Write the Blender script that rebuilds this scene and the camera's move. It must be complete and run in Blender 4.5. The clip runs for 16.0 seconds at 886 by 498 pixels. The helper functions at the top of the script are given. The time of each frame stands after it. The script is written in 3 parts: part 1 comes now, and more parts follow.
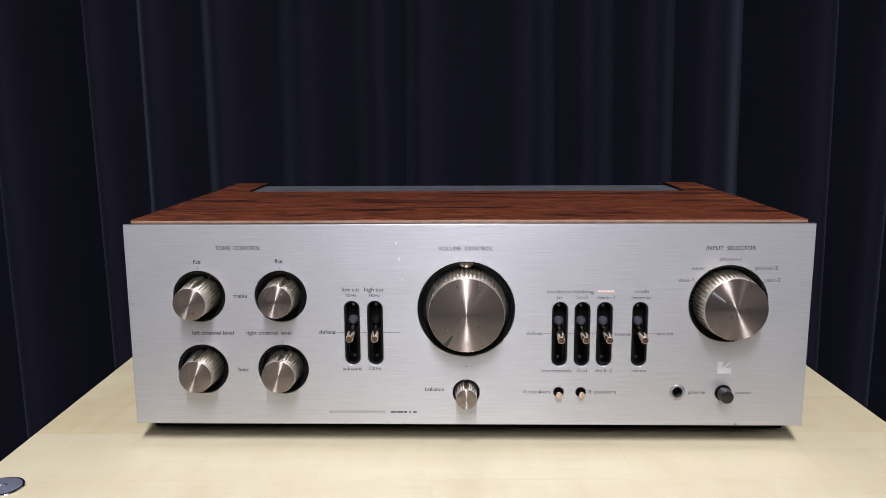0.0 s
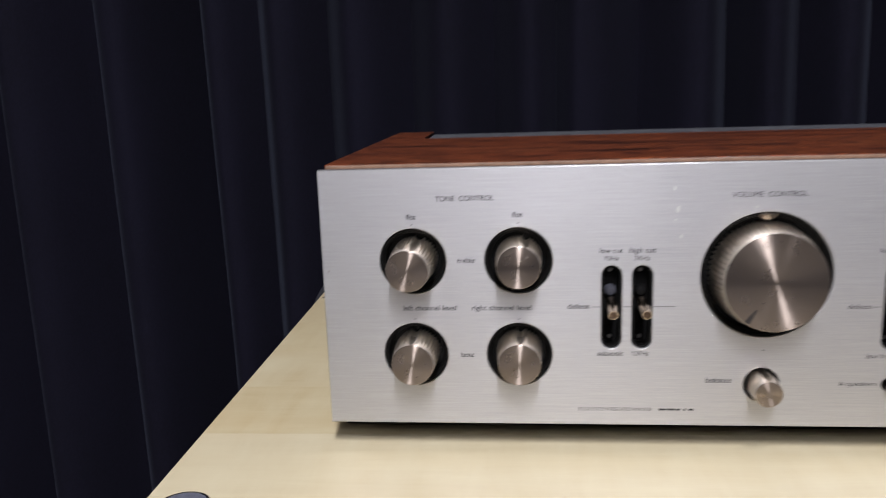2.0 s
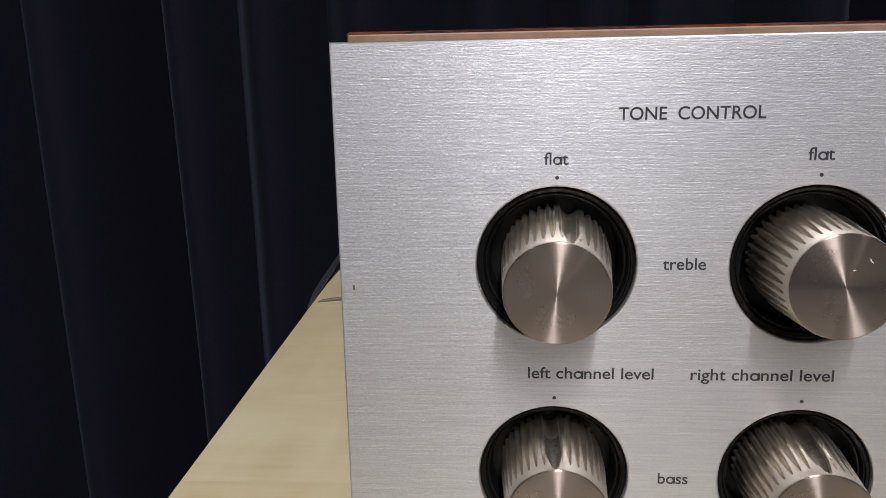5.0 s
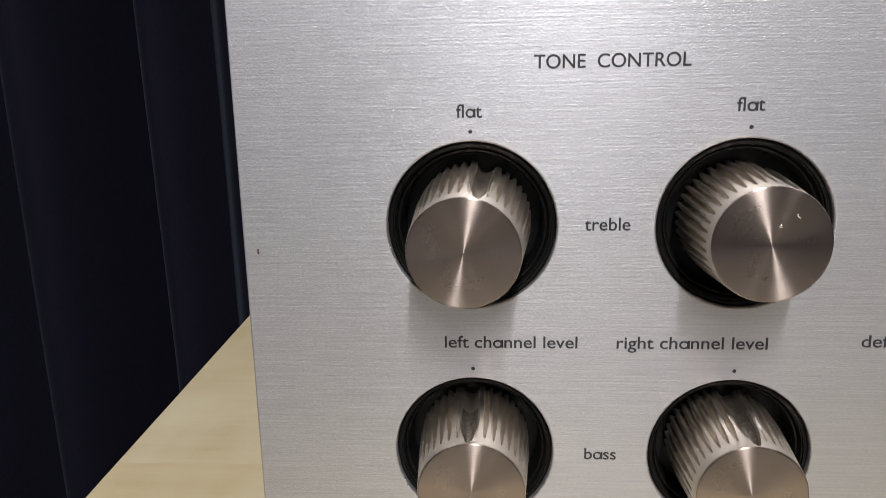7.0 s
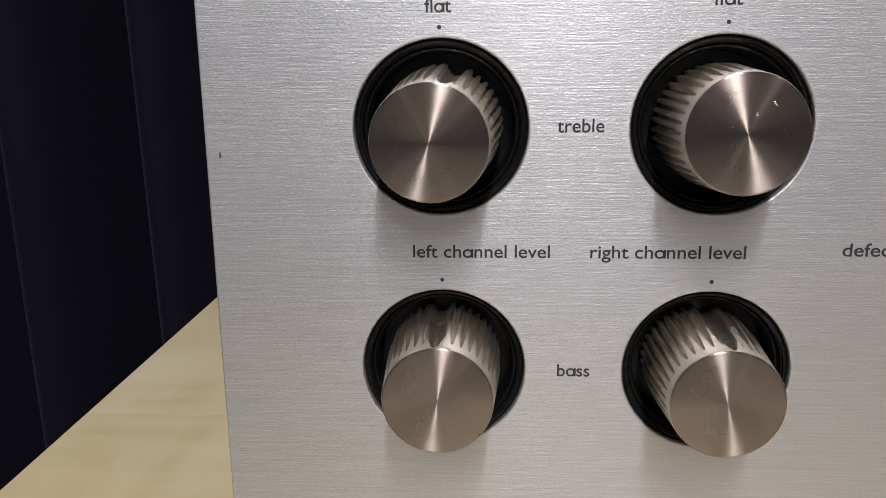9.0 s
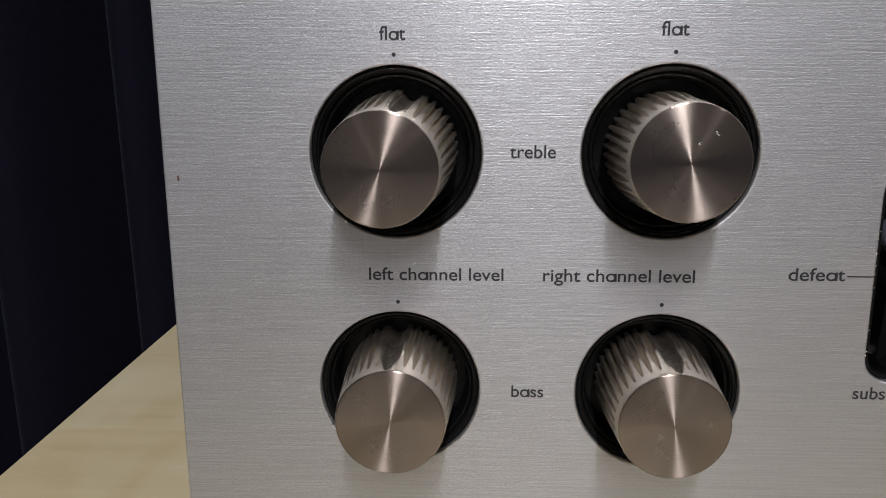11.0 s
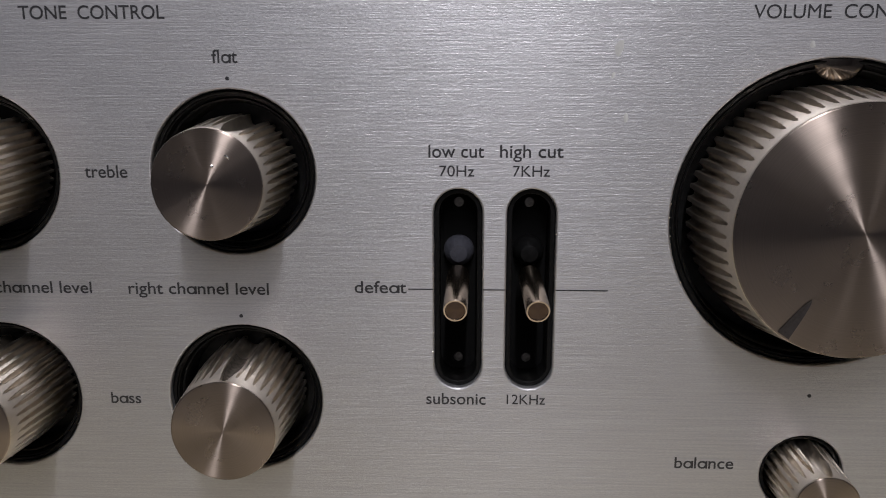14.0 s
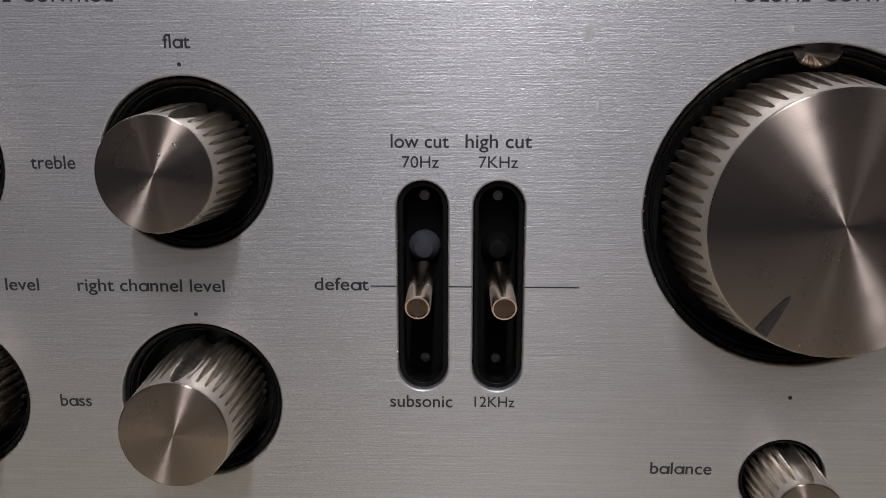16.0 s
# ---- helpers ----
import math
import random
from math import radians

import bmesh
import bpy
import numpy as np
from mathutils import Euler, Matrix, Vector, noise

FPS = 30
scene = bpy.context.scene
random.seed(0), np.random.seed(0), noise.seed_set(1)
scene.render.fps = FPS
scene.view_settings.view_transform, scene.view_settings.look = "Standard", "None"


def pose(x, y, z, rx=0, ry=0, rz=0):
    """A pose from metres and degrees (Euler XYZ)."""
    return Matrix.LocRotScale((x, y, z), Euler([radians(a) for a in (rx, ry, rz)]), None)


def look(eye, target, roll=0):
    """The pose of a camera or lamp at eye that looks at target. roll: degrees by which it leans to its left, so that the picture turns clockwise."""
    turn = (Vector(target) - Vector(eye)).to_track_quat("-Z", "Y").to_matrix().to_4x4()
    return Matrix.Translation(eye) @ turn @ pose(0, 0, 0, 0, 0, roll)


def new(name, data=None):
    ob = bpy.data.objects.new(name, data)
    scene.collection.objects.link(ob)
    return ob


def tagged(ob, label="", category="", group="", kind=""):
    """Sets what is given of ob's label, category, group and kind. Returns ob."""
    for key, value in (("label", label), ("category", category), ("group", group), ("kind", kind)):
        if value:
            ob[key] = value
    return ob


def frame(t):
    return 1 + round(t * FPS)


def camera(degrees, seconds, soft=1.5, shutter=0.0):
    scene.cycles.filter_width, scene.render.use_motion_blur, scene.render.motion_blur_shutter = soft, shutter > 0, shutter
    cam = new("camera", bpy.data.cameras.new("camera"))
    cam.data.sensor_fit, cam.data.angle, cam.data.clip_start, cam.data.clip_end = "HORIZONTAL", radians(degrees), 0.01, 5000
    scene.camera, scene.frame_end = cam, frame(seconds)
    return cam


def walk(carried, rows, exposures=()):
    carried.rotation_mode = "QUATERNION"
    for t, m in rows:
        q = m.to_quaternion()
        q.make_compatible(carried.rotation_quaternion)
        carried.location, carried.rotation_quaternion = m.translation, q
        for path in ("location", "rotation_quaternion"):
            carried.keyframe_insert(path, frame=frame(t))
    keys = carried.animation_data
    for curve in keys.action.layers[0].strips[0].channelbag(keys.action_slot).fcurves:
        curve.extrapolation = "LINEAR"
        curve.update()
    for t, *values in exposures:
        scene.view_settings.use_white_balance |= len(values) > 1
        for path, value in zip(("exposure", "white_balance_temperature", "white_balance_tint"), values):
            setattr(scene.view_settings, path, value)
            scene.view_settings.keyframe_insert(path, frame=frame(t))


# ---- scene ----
cam = camera(57.6, 16.0, soft=0.7, shutter=0.4)
PATH = [
    (0, (-0.003, -0.506, 0.972), (-0.049, 1.463, 0.626), -0.3),
    (0.5, (-0.005, -0.503, 0.968), (-0.075, 1.466, 0.623), -0.5),
    (1, (-0.026, -0.485, 0.965), (-0.14, 1.48, 0.607), -0.8),
    (1.5, (-0.074, -0.446, 0.95), (-0.217, 1.52, 0.614), -1.3),
    (2, (-0.118, -0.394, 0.94), (-0.315, 1.555, 0.536), -1.8),
    (2.5, (-0.145, -0.329, 0.915), (-0.442, 1.594, 0.452), -1.6),
    (3, (-0.17, -0.264, 0.901), (-0.413, 1.666, 0.436), -1.3),
    (3.5, (-0.179, -0.217, 0.9), (-0.419, 1.704, 0.396), -1.5),
    (3.7, (-0.185, -0.206, 0.894), (-0.387, 1.731, 0.437), -1.2),
    (5.8, (-0.179, -0.16, 0.895), (-0.336, 1.782, 0.443), -1.1),
    (6, (-0.175, -0.159, 0.894), (-0.333, 1.782, 0.437), -1.1),
    (6.5, (-0.17, -0.158, 0.89), (-0.322, 1.783, 0.431), -1.1),
    (7, (-0.167, -0.157, 0.886), (-0.316, 1.78, 0.41), -1.2),
    (7.5, (-0.168, -0.156, 0.875), (-0.303, 1.786, 0.418), -1.0),
    (8, (-0.166, -0.155, 0.869), (-0.298, 1.789, 0.421), -0.9),
    (8.5, (-0.164, -0.156, 0.867), (-0.296, 1.786, 0.404), -0.8),
    (9, (-0.162, -0.156, 0.865), (-0.3, 1.786, 0.406), -0.7),
    (11.3, (-0.152, -0.158, 0.87), (-0.249, 1.791, 0.432), -0.2),
    (11.5, (-0.147, -0.159, 0.874), (-0.234, 1.787, 0.421), -0.3),
    (12, (-0.122, -0.163, 0.879), (-0.215, 1.781, 0.42), -0.3),
    (12.5, (-0.101, -0.165, 0.88), (-0.193, 1.78, 0.426), -0.2),
    (13, (-0.089, -0.166, 0.88), (-0.177, 1.78, 0.428), -0.2),
    (13.5, (-0.079, -0.165, 0.877), (-0.16, 1.784, 0.435), -0.1),
    (14, (-0.071, -0.162, 0.873), (-0.147, 1.788, 0.434), -0.1),
    (14.5, (-0.067, -0.159, 0.873), (-0.145, 1.789, 0.427), -0.1),
    (15, (-0.066, -0.159, 0.872), (-0.134, 1.792, 0.434), -0.0),
    (15.5, (-0.065, -0.156, 0.87), (-0.129, 1.794, 0.429), 0.0),
    (16, (-0.065, -0.155, 0.869), (-0.13, 1.8, 0.447), 0.0),
]
# (seconds, stops, kelvin, tint): the picture is cooler at first and settles
EXPOSURES = [(0.0, -0.05, 6230, 10), (1.0, -0.10, 6300, 10), (2.0, -0.20, 6480, 10), (3.5, -0.40, 6500, 9), (6.0, -0.38, 6640, 8), (9.0, -0.50, 6680, 9), (11.5, -0.96, 6540, 8), (12.5, -1.10, 6540, 9), (16.0, -1.22, 6500, 11)]
walk(cam, [(t, look(eye, target, roll)) for t, eye, target, roll in PATH],
     exposures=EXPOSURES)

# lights and world
world = bpy.data.worlds.new("room_air")
scene.world = world
world.use_nodes = True
world.node_tree.nodes["Background"].inputs[0].default_value = (0.5, 0.55, 0.65, 1)
world.node_tree.nodes["Background"].inputs[1].default_value = 0.02

# unseen tubes; second added to brighten the panel's upper part, fourth added as fill
LAMPS = [(-0.01, -1.40, 0.90, 94.0), (-0.01, -2.60, 0.90, 55.0), (1.50, -1.50, 0.90, 9.0), (-1.55, -1.50, 0.90, 5.0)]
for lx, ly, long, watts in LAMPS:
    lamp = bpy.data.lights.new("tube_light", "AREA")
    lamp.shape, lamp.size, lamp.size_y, lamp.energy = "RECTANGLE", 0.045, long, watts
    lamp.color = (0.935, 0.918, 0.98)
    new("tube_light", lamp).matrix_world = pose(lx, ly, 2.405)


# ---- materials ----
def material(name):
    m = bpy.data.materials.new(name)
    m.use_nodes = True
    return m, m.node_tree.nodes, m.node_tree.links, m.node_tree.nodes["Principled BSDF"]


def coords(nodes, links, scale, kind="Object"):
    tc, mp = nodes.new("ShaderNodeTexCoord"), nodes.new("ShaderNodeMapping")
    mp.inputs["Scale"].default_value = scale
    links.new(tc.outputs[kind], mp.inputs["Vector"])
    return mp.outputs["Vector"]


def noise_tex(nodes, links, vec, scale, detail=4, rough=0.6, distortion=0.0):
    n = nodes.new("ShaderNodeTexNoise")
    n.inputs["Scale"].default_value, n.inputs["Detail"].default_value = scale, detail
    n.inputs["Roughness"].default_value, n.inputs["Distortion"].default_value = rough, distortion
    links.new(vec, n.inputs["Vector"])
    return n.outputs["Fac"]


def ramp(nodes, links, fac, stops):
    r = nodes.new("ShaderNodeValToRGB")
    while len(r.color_ramp.elements) < len(stops):
        r.color_ramp.elements.new(0.5)
    for e, (p, c) in zip(r.color_ramp.elements, stops):
        e.position, e.color = p, (*c, 1)
    links.new(fac, r.inputs["Fac"])
    return r.outputs["Color"]


def mix(nodes, links, fac, a, b, mode="MIX"):
    n = nodes.new("ShaderNodeMix")
    n.data_type, n.blend_type = "RGBA", mode
    for sock, v in ((n.inputs[0], fac), (n.inputs[6], a), (n.inputs[7], b)):
        if isinstance(v, (int, float)):
            sock.default_value = v
        elif isinstance(v, tuple):
            sock.default_value = (*v, 1)
        else:
            links.new(v, sock)
    return n.outputs[2]


def spread(nodes, links, fac, lo, hi):
    n = nodes.new("ShaderNodeMapRange")
    n.inputs["From Min"].default_value, n.inputs["From Max"].default_value = 0.25, 0.75
    n.inputs["To Min"].default_value, n.inputs["To Max"].default_value = lo, hi
    links.new(fac, n.inputs["Value"])
    return n.outputs["Result"]


def bump(nodes, links, p, height, strength, distance):
    b = nodes.new("ShaderNodeBump")
    b.inputs["Strength"].default_value, b.inputs["Distance"].default_value = strength, distance
    links.new(height, b.inputs["Height"])
    links.new(b.outputs["Normal"], p.inputs["Normal"])


def radial(nodes, links, p, axis, amount):
    t = nodes.new("ShaderNodeTangent")
    t.direction_type, t.axis = "RADIAL", axis
    links.new(t.outputs["Tangent"], p.inputs["Tangent"])
    p.inputs["Anisotropic"].default_value = amount
    p.inputs["Anisotropic Rotation"].default_value = 0.25


def brushed_panel():
    m, n, l, p = material("brushed_aluminium")
    fine = noise_tex(n, l, coords(n, l, (170, 170, 5600)), 1.0, 3)
    long = noise_tex(n, l, coords(n, l, (34, 34, 2600)), 1.0, 4)
    grit = noise_tex(n, l, coords(n, l, (1300, 1300, 4200)), 1.0, 2)
    cloud = noise_tex(n, l, coords(n, l, (14, 14, 22)), 1.0, 5)
    stain = noise_tex(n, l, coords(n, l, (70, 70, 38)), 1.0, 3)
    base = ramp(n, l, long, [(0.3, (0.53, 0.53, 0.54)), (0.7, (0.68, 0.68, 0.69))])
    base = mix(n, l, spread(n, l, fine, 0.36, 0.0), base, (0.38, 0.38, 0.39))
    base = mix(n, l, spread(n, l, grit, 0.36, 0.0), base, (0.34, 0.34, 0.35))
    base = mix(n, l, spread(n, l, cloud, 0.0, 0.35), base, (0.55, 0.55, 0.56))
    base = mix(n, l, ramp(n, l, stain, [(0.70, (0, 0, 0)), (0.80, (0.5, 0.5, 0.5))]), base, (0.64, 0.63, 0.60))
    relief = mix(n, l, 0.3, mix(n, l, 0.5, fine, grit), long)
    # brushed sheen along the grain over a wide, softer satin reflection
    satin = n.new("ShaderNodeBsdfPrincipled")
    for q, low, high, amount in ((p, 0.22, 0.28, 1.0), (satin, 0.54, 0.62, 0.0)):
        q.inputs["Metallic"].default_value = 1.0
        l.new(base, q.inputs["Base Color"])
        l.new(spread(n, l, mix(n, l, 0.5, fine, cloud), low, high), q.inputs["Roughness"])
        bump(n, l, q, relief, 0.9, 0.00015)
        radial(n, l, q, "Z", amount)
    both = n.new("ShaderNodeMixShader")
    both.inputs[0].default_value = 0.74
    l.new(p.outputs[0], both.inputs[1])
    l.new(satin.outputs[0], both.inputs[2])
    l.new(both.outputs[0], n["Material Output"].inputs["Surface"])
    return m


def turned_metal(name, colour, rough, amount, axis="Y"):
    m, n, l, p = material(name)
    p.inputs["Metallic"].default_value = 1.0
    tc = coords(n, l, (1, 1, 1))
    g = n.new("ShaderNodeTexGradient")
    g.gradient_type = "SPHERICAL"
    mp = n.new("ShaderNodeMapping")
    mp.inputs["Scale"].default_value = (30, 0, 30)
    l.new(tc, mp.inputs["Vector"])
    l.new(mp.outputs["Vector"], g.inputs["Vector"])
    nz = n.new("ShaderNodeTexNoise")
    nz.noise_dimensions = "1D"
    nz.inputs["Scale"].default_value, nz.inputs["Detail"].default_value = 160, 4
    l.new(g.outputs["Fac"], nz.inputs["W"])
    smudge = noise_tex(n, l, coords(n, l, (110, 110, 110)), 1.0, 4)
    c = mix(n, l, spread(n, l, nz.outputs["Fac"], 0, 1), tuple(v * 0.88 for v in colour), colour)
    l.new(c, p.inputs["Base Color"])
    l.new(spread(n, l, smudge, rough * 0.85, rough * 1.25), p.inputs["Roughness"])
    bump(n, l, p, nz.outputs["Fac"], 0.08, 0.0002)
    radial(n, l, p, axis, amount)
    return m


def plain(name, colour, rough, metal=0.0, vary=0.15, scale=180, relief=0.0):
    m, n, l, p = material(name)
    p.inputs["Metallic"].default_value = metal
    f = noise_tex(n, l, coords(n, l, (1, 1, 1)), scale, 5)
    l.new(mix(n, l, spread(n, l, f, 0, 1), tuple(v * (1 - vary) for v in colour), tuple(min(1, v * (1 + vary)) for v in colour)), p.inputs["Base Color"])
    l.new(spread(n, l, f, rough * 0.8, min(1, rough * 1.2)), p.inputs["Roughness"])
    if relief:
        bump(n, l, p, f, 0.5, relief)
    return m


def rosewood():
    m, n, l, p = material("rosewood_veneer")
    warp = noise_tex(n, l, coords(n, l, (6, 11, 11)), 1.0, 4)
    tc = n.new("ShaderNodeTexCoord")
    add = n.new("ShaderNodeVectorMath")
    add.operation = "MULTIPLY_ADD"
    l.new(warp, add.inputs[0])
    add.inputs[1].default_value = (0.0, 0.045, 0.045)
    l.new(tc.outputs["Object"], add.inputs[2])
    mp = n.new("ShaderNodeMapping")
    mp.inputs["Scale"].default_value = (11, 62, 62)
    l.new(add.outputs[0], mp.inputs["Vector"])
    band = noise_tex(n, l, mp.outputs["Vector"], 1.0, 7, 0.7)
    fine = noise_tex(n, l, coords(n, l, (60, 1100, 1100)), 1.0, 3)
    patch = noise_tex(n, l, coords(n, l, (16, 45, 45)), 1.0, 3)
    base = ramp(n, l, band, [(0.36, (0.008, 0.003, 0.002)), (0.45, (0.075, 0.019, 0.009)), (0.51, (0.215, 0.052, 0.018)), (0.55, (0.030, 0.009, 0.005)), (0.62, (0.265, 0.070, 0.024)), (0.70, (0.10, 0.028, 0.012))])
    base = mix(n, l, spread(n, l, patch, 0.0, 0.30), base, (0.060, 0.018, 0.010))
    l.new(mix(n, l, spread(n, l, fine, 0.0, 0.35), base, (0.020, 0.008, 0.005)), p.inputs["Base Color"])
    l.new(spread(n, l, fine, 0.28, 0.48), p.inputs["Roughness"])
    bump(n, l, p, fine, 0.3, 0.0003)
    p.inputs["Specular IOR Level"].default_value = 0.28
    return m


def maple():
    m, n, l, p = material("pale_maple")
    info = n.new("ShaderNodeObjectInfo")
    off = n.new("ShaderNodeVectorMath")
    off.operation = "SCALE"
    off.inputs[0].default_value = (3.1, 7.3, 0)
    l.new(info.outputs["Random"], off.inputs["Scale"])
    tc = n.new("ShaderNodeTexCoord")
    add = n.new("ShaderNodeVectorMath")
    l.new(tc.outputs["Object"], add.inputs[0])
    l.new(off.outputs[0], add.inputs[1])

    def layer(scale, detail=4, turn=0.0):
        mp = n.new("ShaderNodeMapping")
        mp.inputs["Scale"].default_value = scale
        mp.inputs["Rotation"].default_value = (0, 0, turn)
        l.new(add.outputs[0], mp.inputs["Vector"])
        return noise_tex(n, l, mp.outputs["Vector"], 1.0, detail, 0.6, 0.4)
    grain, flame, cloud = layer((14, 130, 40), 4), layer((60, 12, 9), 3, 0.6), layer((6, 18, 5), 3)
    pores = layer((60, 1500, 300), 3)
    base = ramp(n, l, grain, [(0.25, (0.42, 0.335, 0.185)), (0.75, (0.55, 0.485, 0.318))])
    base = mix(n, l, spread(n, l, flame, 0.0, 0.75), base, (0.60, 0.553, 0.385))
    base = mix(n, l, spread(n, l, cloud, 0.0, 0.65), base, (0.455, 0.352, 0.190))
    base = mix(n, l, spread(n, l, pores, 0.0, 0.15), base, (0.368, 0.268, 0.128))
    tone = n.new("ShaderNodeMapRange")
    tone.inputs["To Min"].default_value, tone.inputs["To Max"].default_value = 0.0, 0.45
    l.new(info.outputs["Random"], tone.inputs["Value"])
    l.new(mix(n, l, tone.outputs["Result"], base, (0.577, 0.524, 0.385)), p.inputs["Base Color"])
    l.new(spread(n, l, grain, 0.36, 0.5), p.inputs["Roughness"])
    bump(n, l, p, pores, 0.15, 0.0002)
    return m


def velvet():
    m, n, l, p = material("navy_curtain_cloth")
    weave = noise_tex(n, l, coords(n, l, (420, 420, 260)), 1.0, 3)
    nap = noise_tex(n, l, coords(n, l, (7, 7, 3)), 1.0, 4)
    base = ramp(n, l, nap, [(0.3, (0.0008, 0.0007, 0.0030)), (0.7, (0.0026, 0.0024, 0.0076))])
    l.new(mix(n, l, spread(n, l, weave, 0, 0.85), base, (0.0055, 0.0052, 0.0128)), p.inputs["Base Color"])
    p.inputs["Roughness"].default_value = 0.9
    p.inputs["Specular IOR Level"].default_value = 0.15
    p.inputs["Sheen Weight"].default_value, p.inputs["Sheen Roughness"].default_value = 0.030, 0.38
    p.inputs["Sheen Tint"].default_value = (0.55, 0.65, 0.95, 1)
    bump(n, l, p, weave, 0.4, 0.0006)
    return m


PANEL = brushed_panel()
# one knob metal, its shade and light put into face and side colours
FACE = turned_metal("shaded_knob_face", (0.32, 0.268, 0.232), 0.29, 1.0)
FLUTE = plain("lit_knob_side", (0.78, 0.70, 0.595), 0.33, 1.0, 0.12, 400)
BLACK_SPEC = 0.14
LEVER = turned_metal("lever_metal", (0.54, 0.44, 0.34), 0.17, 0.6)
TIP = turned_metal("lever_end_metal", (0.11, 0.078, 0.060), 0.22, 1.0)
CHROME = plain("worn_chrome", (0.75, 0.73, 0.70), 0.16, 1.0, 0.1, 500)
BLACK = plain("black_plastic", (0.005, 0.005, 0.005), 0.36, 0.0, 0.4, 900)
BLACK.node_tree.nodes["Principled BSDF"].inputs["Specular IOR Level"].default_value = BLACK_SPEC
PIT = plain("matt_black", (0.004, 0.004, 0.004), 0.7)
PIT.node_tree.nodes["Principled BSDF"].inputs["Specular IOR Level"].default_value = 0.04
DUST = plain("dusty_switch_boot", (0.026, 0.027, 0.036), 0.8, 0.0, 0.5, 1500, 0.0003)
INK = plain("black_print", (0.018, 0.018, 0.020), 0.5)
ETCH = plain("etched_grey", (0.66, 0.66, 0.67), 0.55, 1.0)
ORANGE = plain("faded_orange_print", (0.74, 0.52, 0.42), 0.5)
GUN = plain("dark_button_metal", (0.15, 0.142, 0.132), 0.32, 1.0, 0.5, 1800)
# the knob sides' metal, darkened for the shade inside the pointer notch
NOTCH = plain("shaded_notch_metal", (0.30, 0.265, 0.225), 0.42, 1.0, 0.6, 1200)
SMOKE = plain("smoky_chrome", (0.17, 0.145, 0.125), 0.12, 1.0, 0.2, 500)
GRAVE = plain("dark_engraving", (0.035, 0.030, 0.028), 0.5, 0.4, 0.6, 2500)
BUTTON = plain("black_button_metal", (0.025, 0.024, 0.023), 0.25, 0.6)
SOCKET = plain("socket_metal", (0.45, 0.45, 0.45), 0.3, 1.0)
WOOD = rosewood()
MAPLE = maple()
PLATE = plain("grey_metal_plate", (0.33, 0.34, 0.37), 0.42, 0.9, 0.12, 60)
CHASSIS = plain("black_chassis", (0.02, 0.02, 0.02), 0.5, 0.3)
RUBBER = plain("black_rubber", (0.015, 0.015, 0.015), 0.8)
BROWN = plain("brown_nick", (0.09, 0.045, 0.025), 0.7)
CAP = plain("blue_grey_cap", (0.20, 0.21, 0.27), 0.38, 0.5, 0.2, 300)
CABLE = plain("dark_cable_sheath", (0.03, 0.03, 0.035), 0.4)
THREAD = plain("brown_wire", (0.10, 0.085, 0.06), 0.6)
GREYPLUG = plain("grey_plug", (0.10, 0.105, 0.115), 0.45)
VELVET = velvet()
PAINT = plain("wall_paint", (0.14, 0.14, 0.15), 0.85, 0.0, 0.06, 6)
CEIL = plain("ceiling_paint", (0.78, 0.78, 0.79), 0.9, 0.0, 0.05, 8)
LINO = plain("grey_floor", (0.24, 0.23, 0.22), 0.5, 0.0, 0.15, 10)
STEEL = plain("table_leg_steel", (0.45, 0.45, 0.46), 0.4, 0.9)
HOUSING = plain("white_enamel", (0.8, 0.8, 0.79), 0.4, 0.0, 0.04)

ORIGIN = {}


def thing(name, loc, label, category, group="", kind=""):
    e = new(name)
    e.location = loc
    e.empty_display_size = 0.02
    ORIGIN[e] = Vector(loc)
    return tagged(e, label, category, group, kind)


def place(ob, parent, loc=(0, 0, 0)):
    ORIGIN[ob] = Vector(loc)
    ob.location = Vector(loc)
    if parent:
        ob.parent = parent
        ob.location = Vector(loc) - ORIGIN[parent]
    return ob


def part(name, shape, mat, parent, label="", loc=(0, 0, 0), smooth=False, crease=35):
    """One mesh object from a bmesh or mesh, whose own origin lies at loc in the world."""
    if isinstance(shape, bmesh.types.BMesh):
        me = bpy.data.meshes.new(name)
        shape.to_mesh(me)
        shape.free()
    else:
        me = shape
    if mat:
        me.materials.clear()
        me.materials.append(mat)
    if smooth:
        me.shade_smooth()
        me.set_sharp_from_angle(angle=radians(crease))
    ob = place(new(name, me), parent, loc)
    if label:
        ob["label"] = label
    return ob


def box(x0, x1, y0, y1, z0, z1, bevel=0.0, seg=2):
    bm = bmesh.new()
    bmesh.ops.create_cube(bm, size=1)
    for v in bm.verts:
        v.co = Vector(((x0 + x1) / 2 + v.co.x * (x1 - x0), (y0 + y1) / 2 + v.co.y * (y1 - y0), (z0 + z1) / 2 + v.co.z * (z1 - z0)))
    if bevel:
        bmesh.ops.bevel(bm, geom=bm.edges[:], offset=bevel, segments=seg, affect="EDGES", profile=0.6)
    return bm


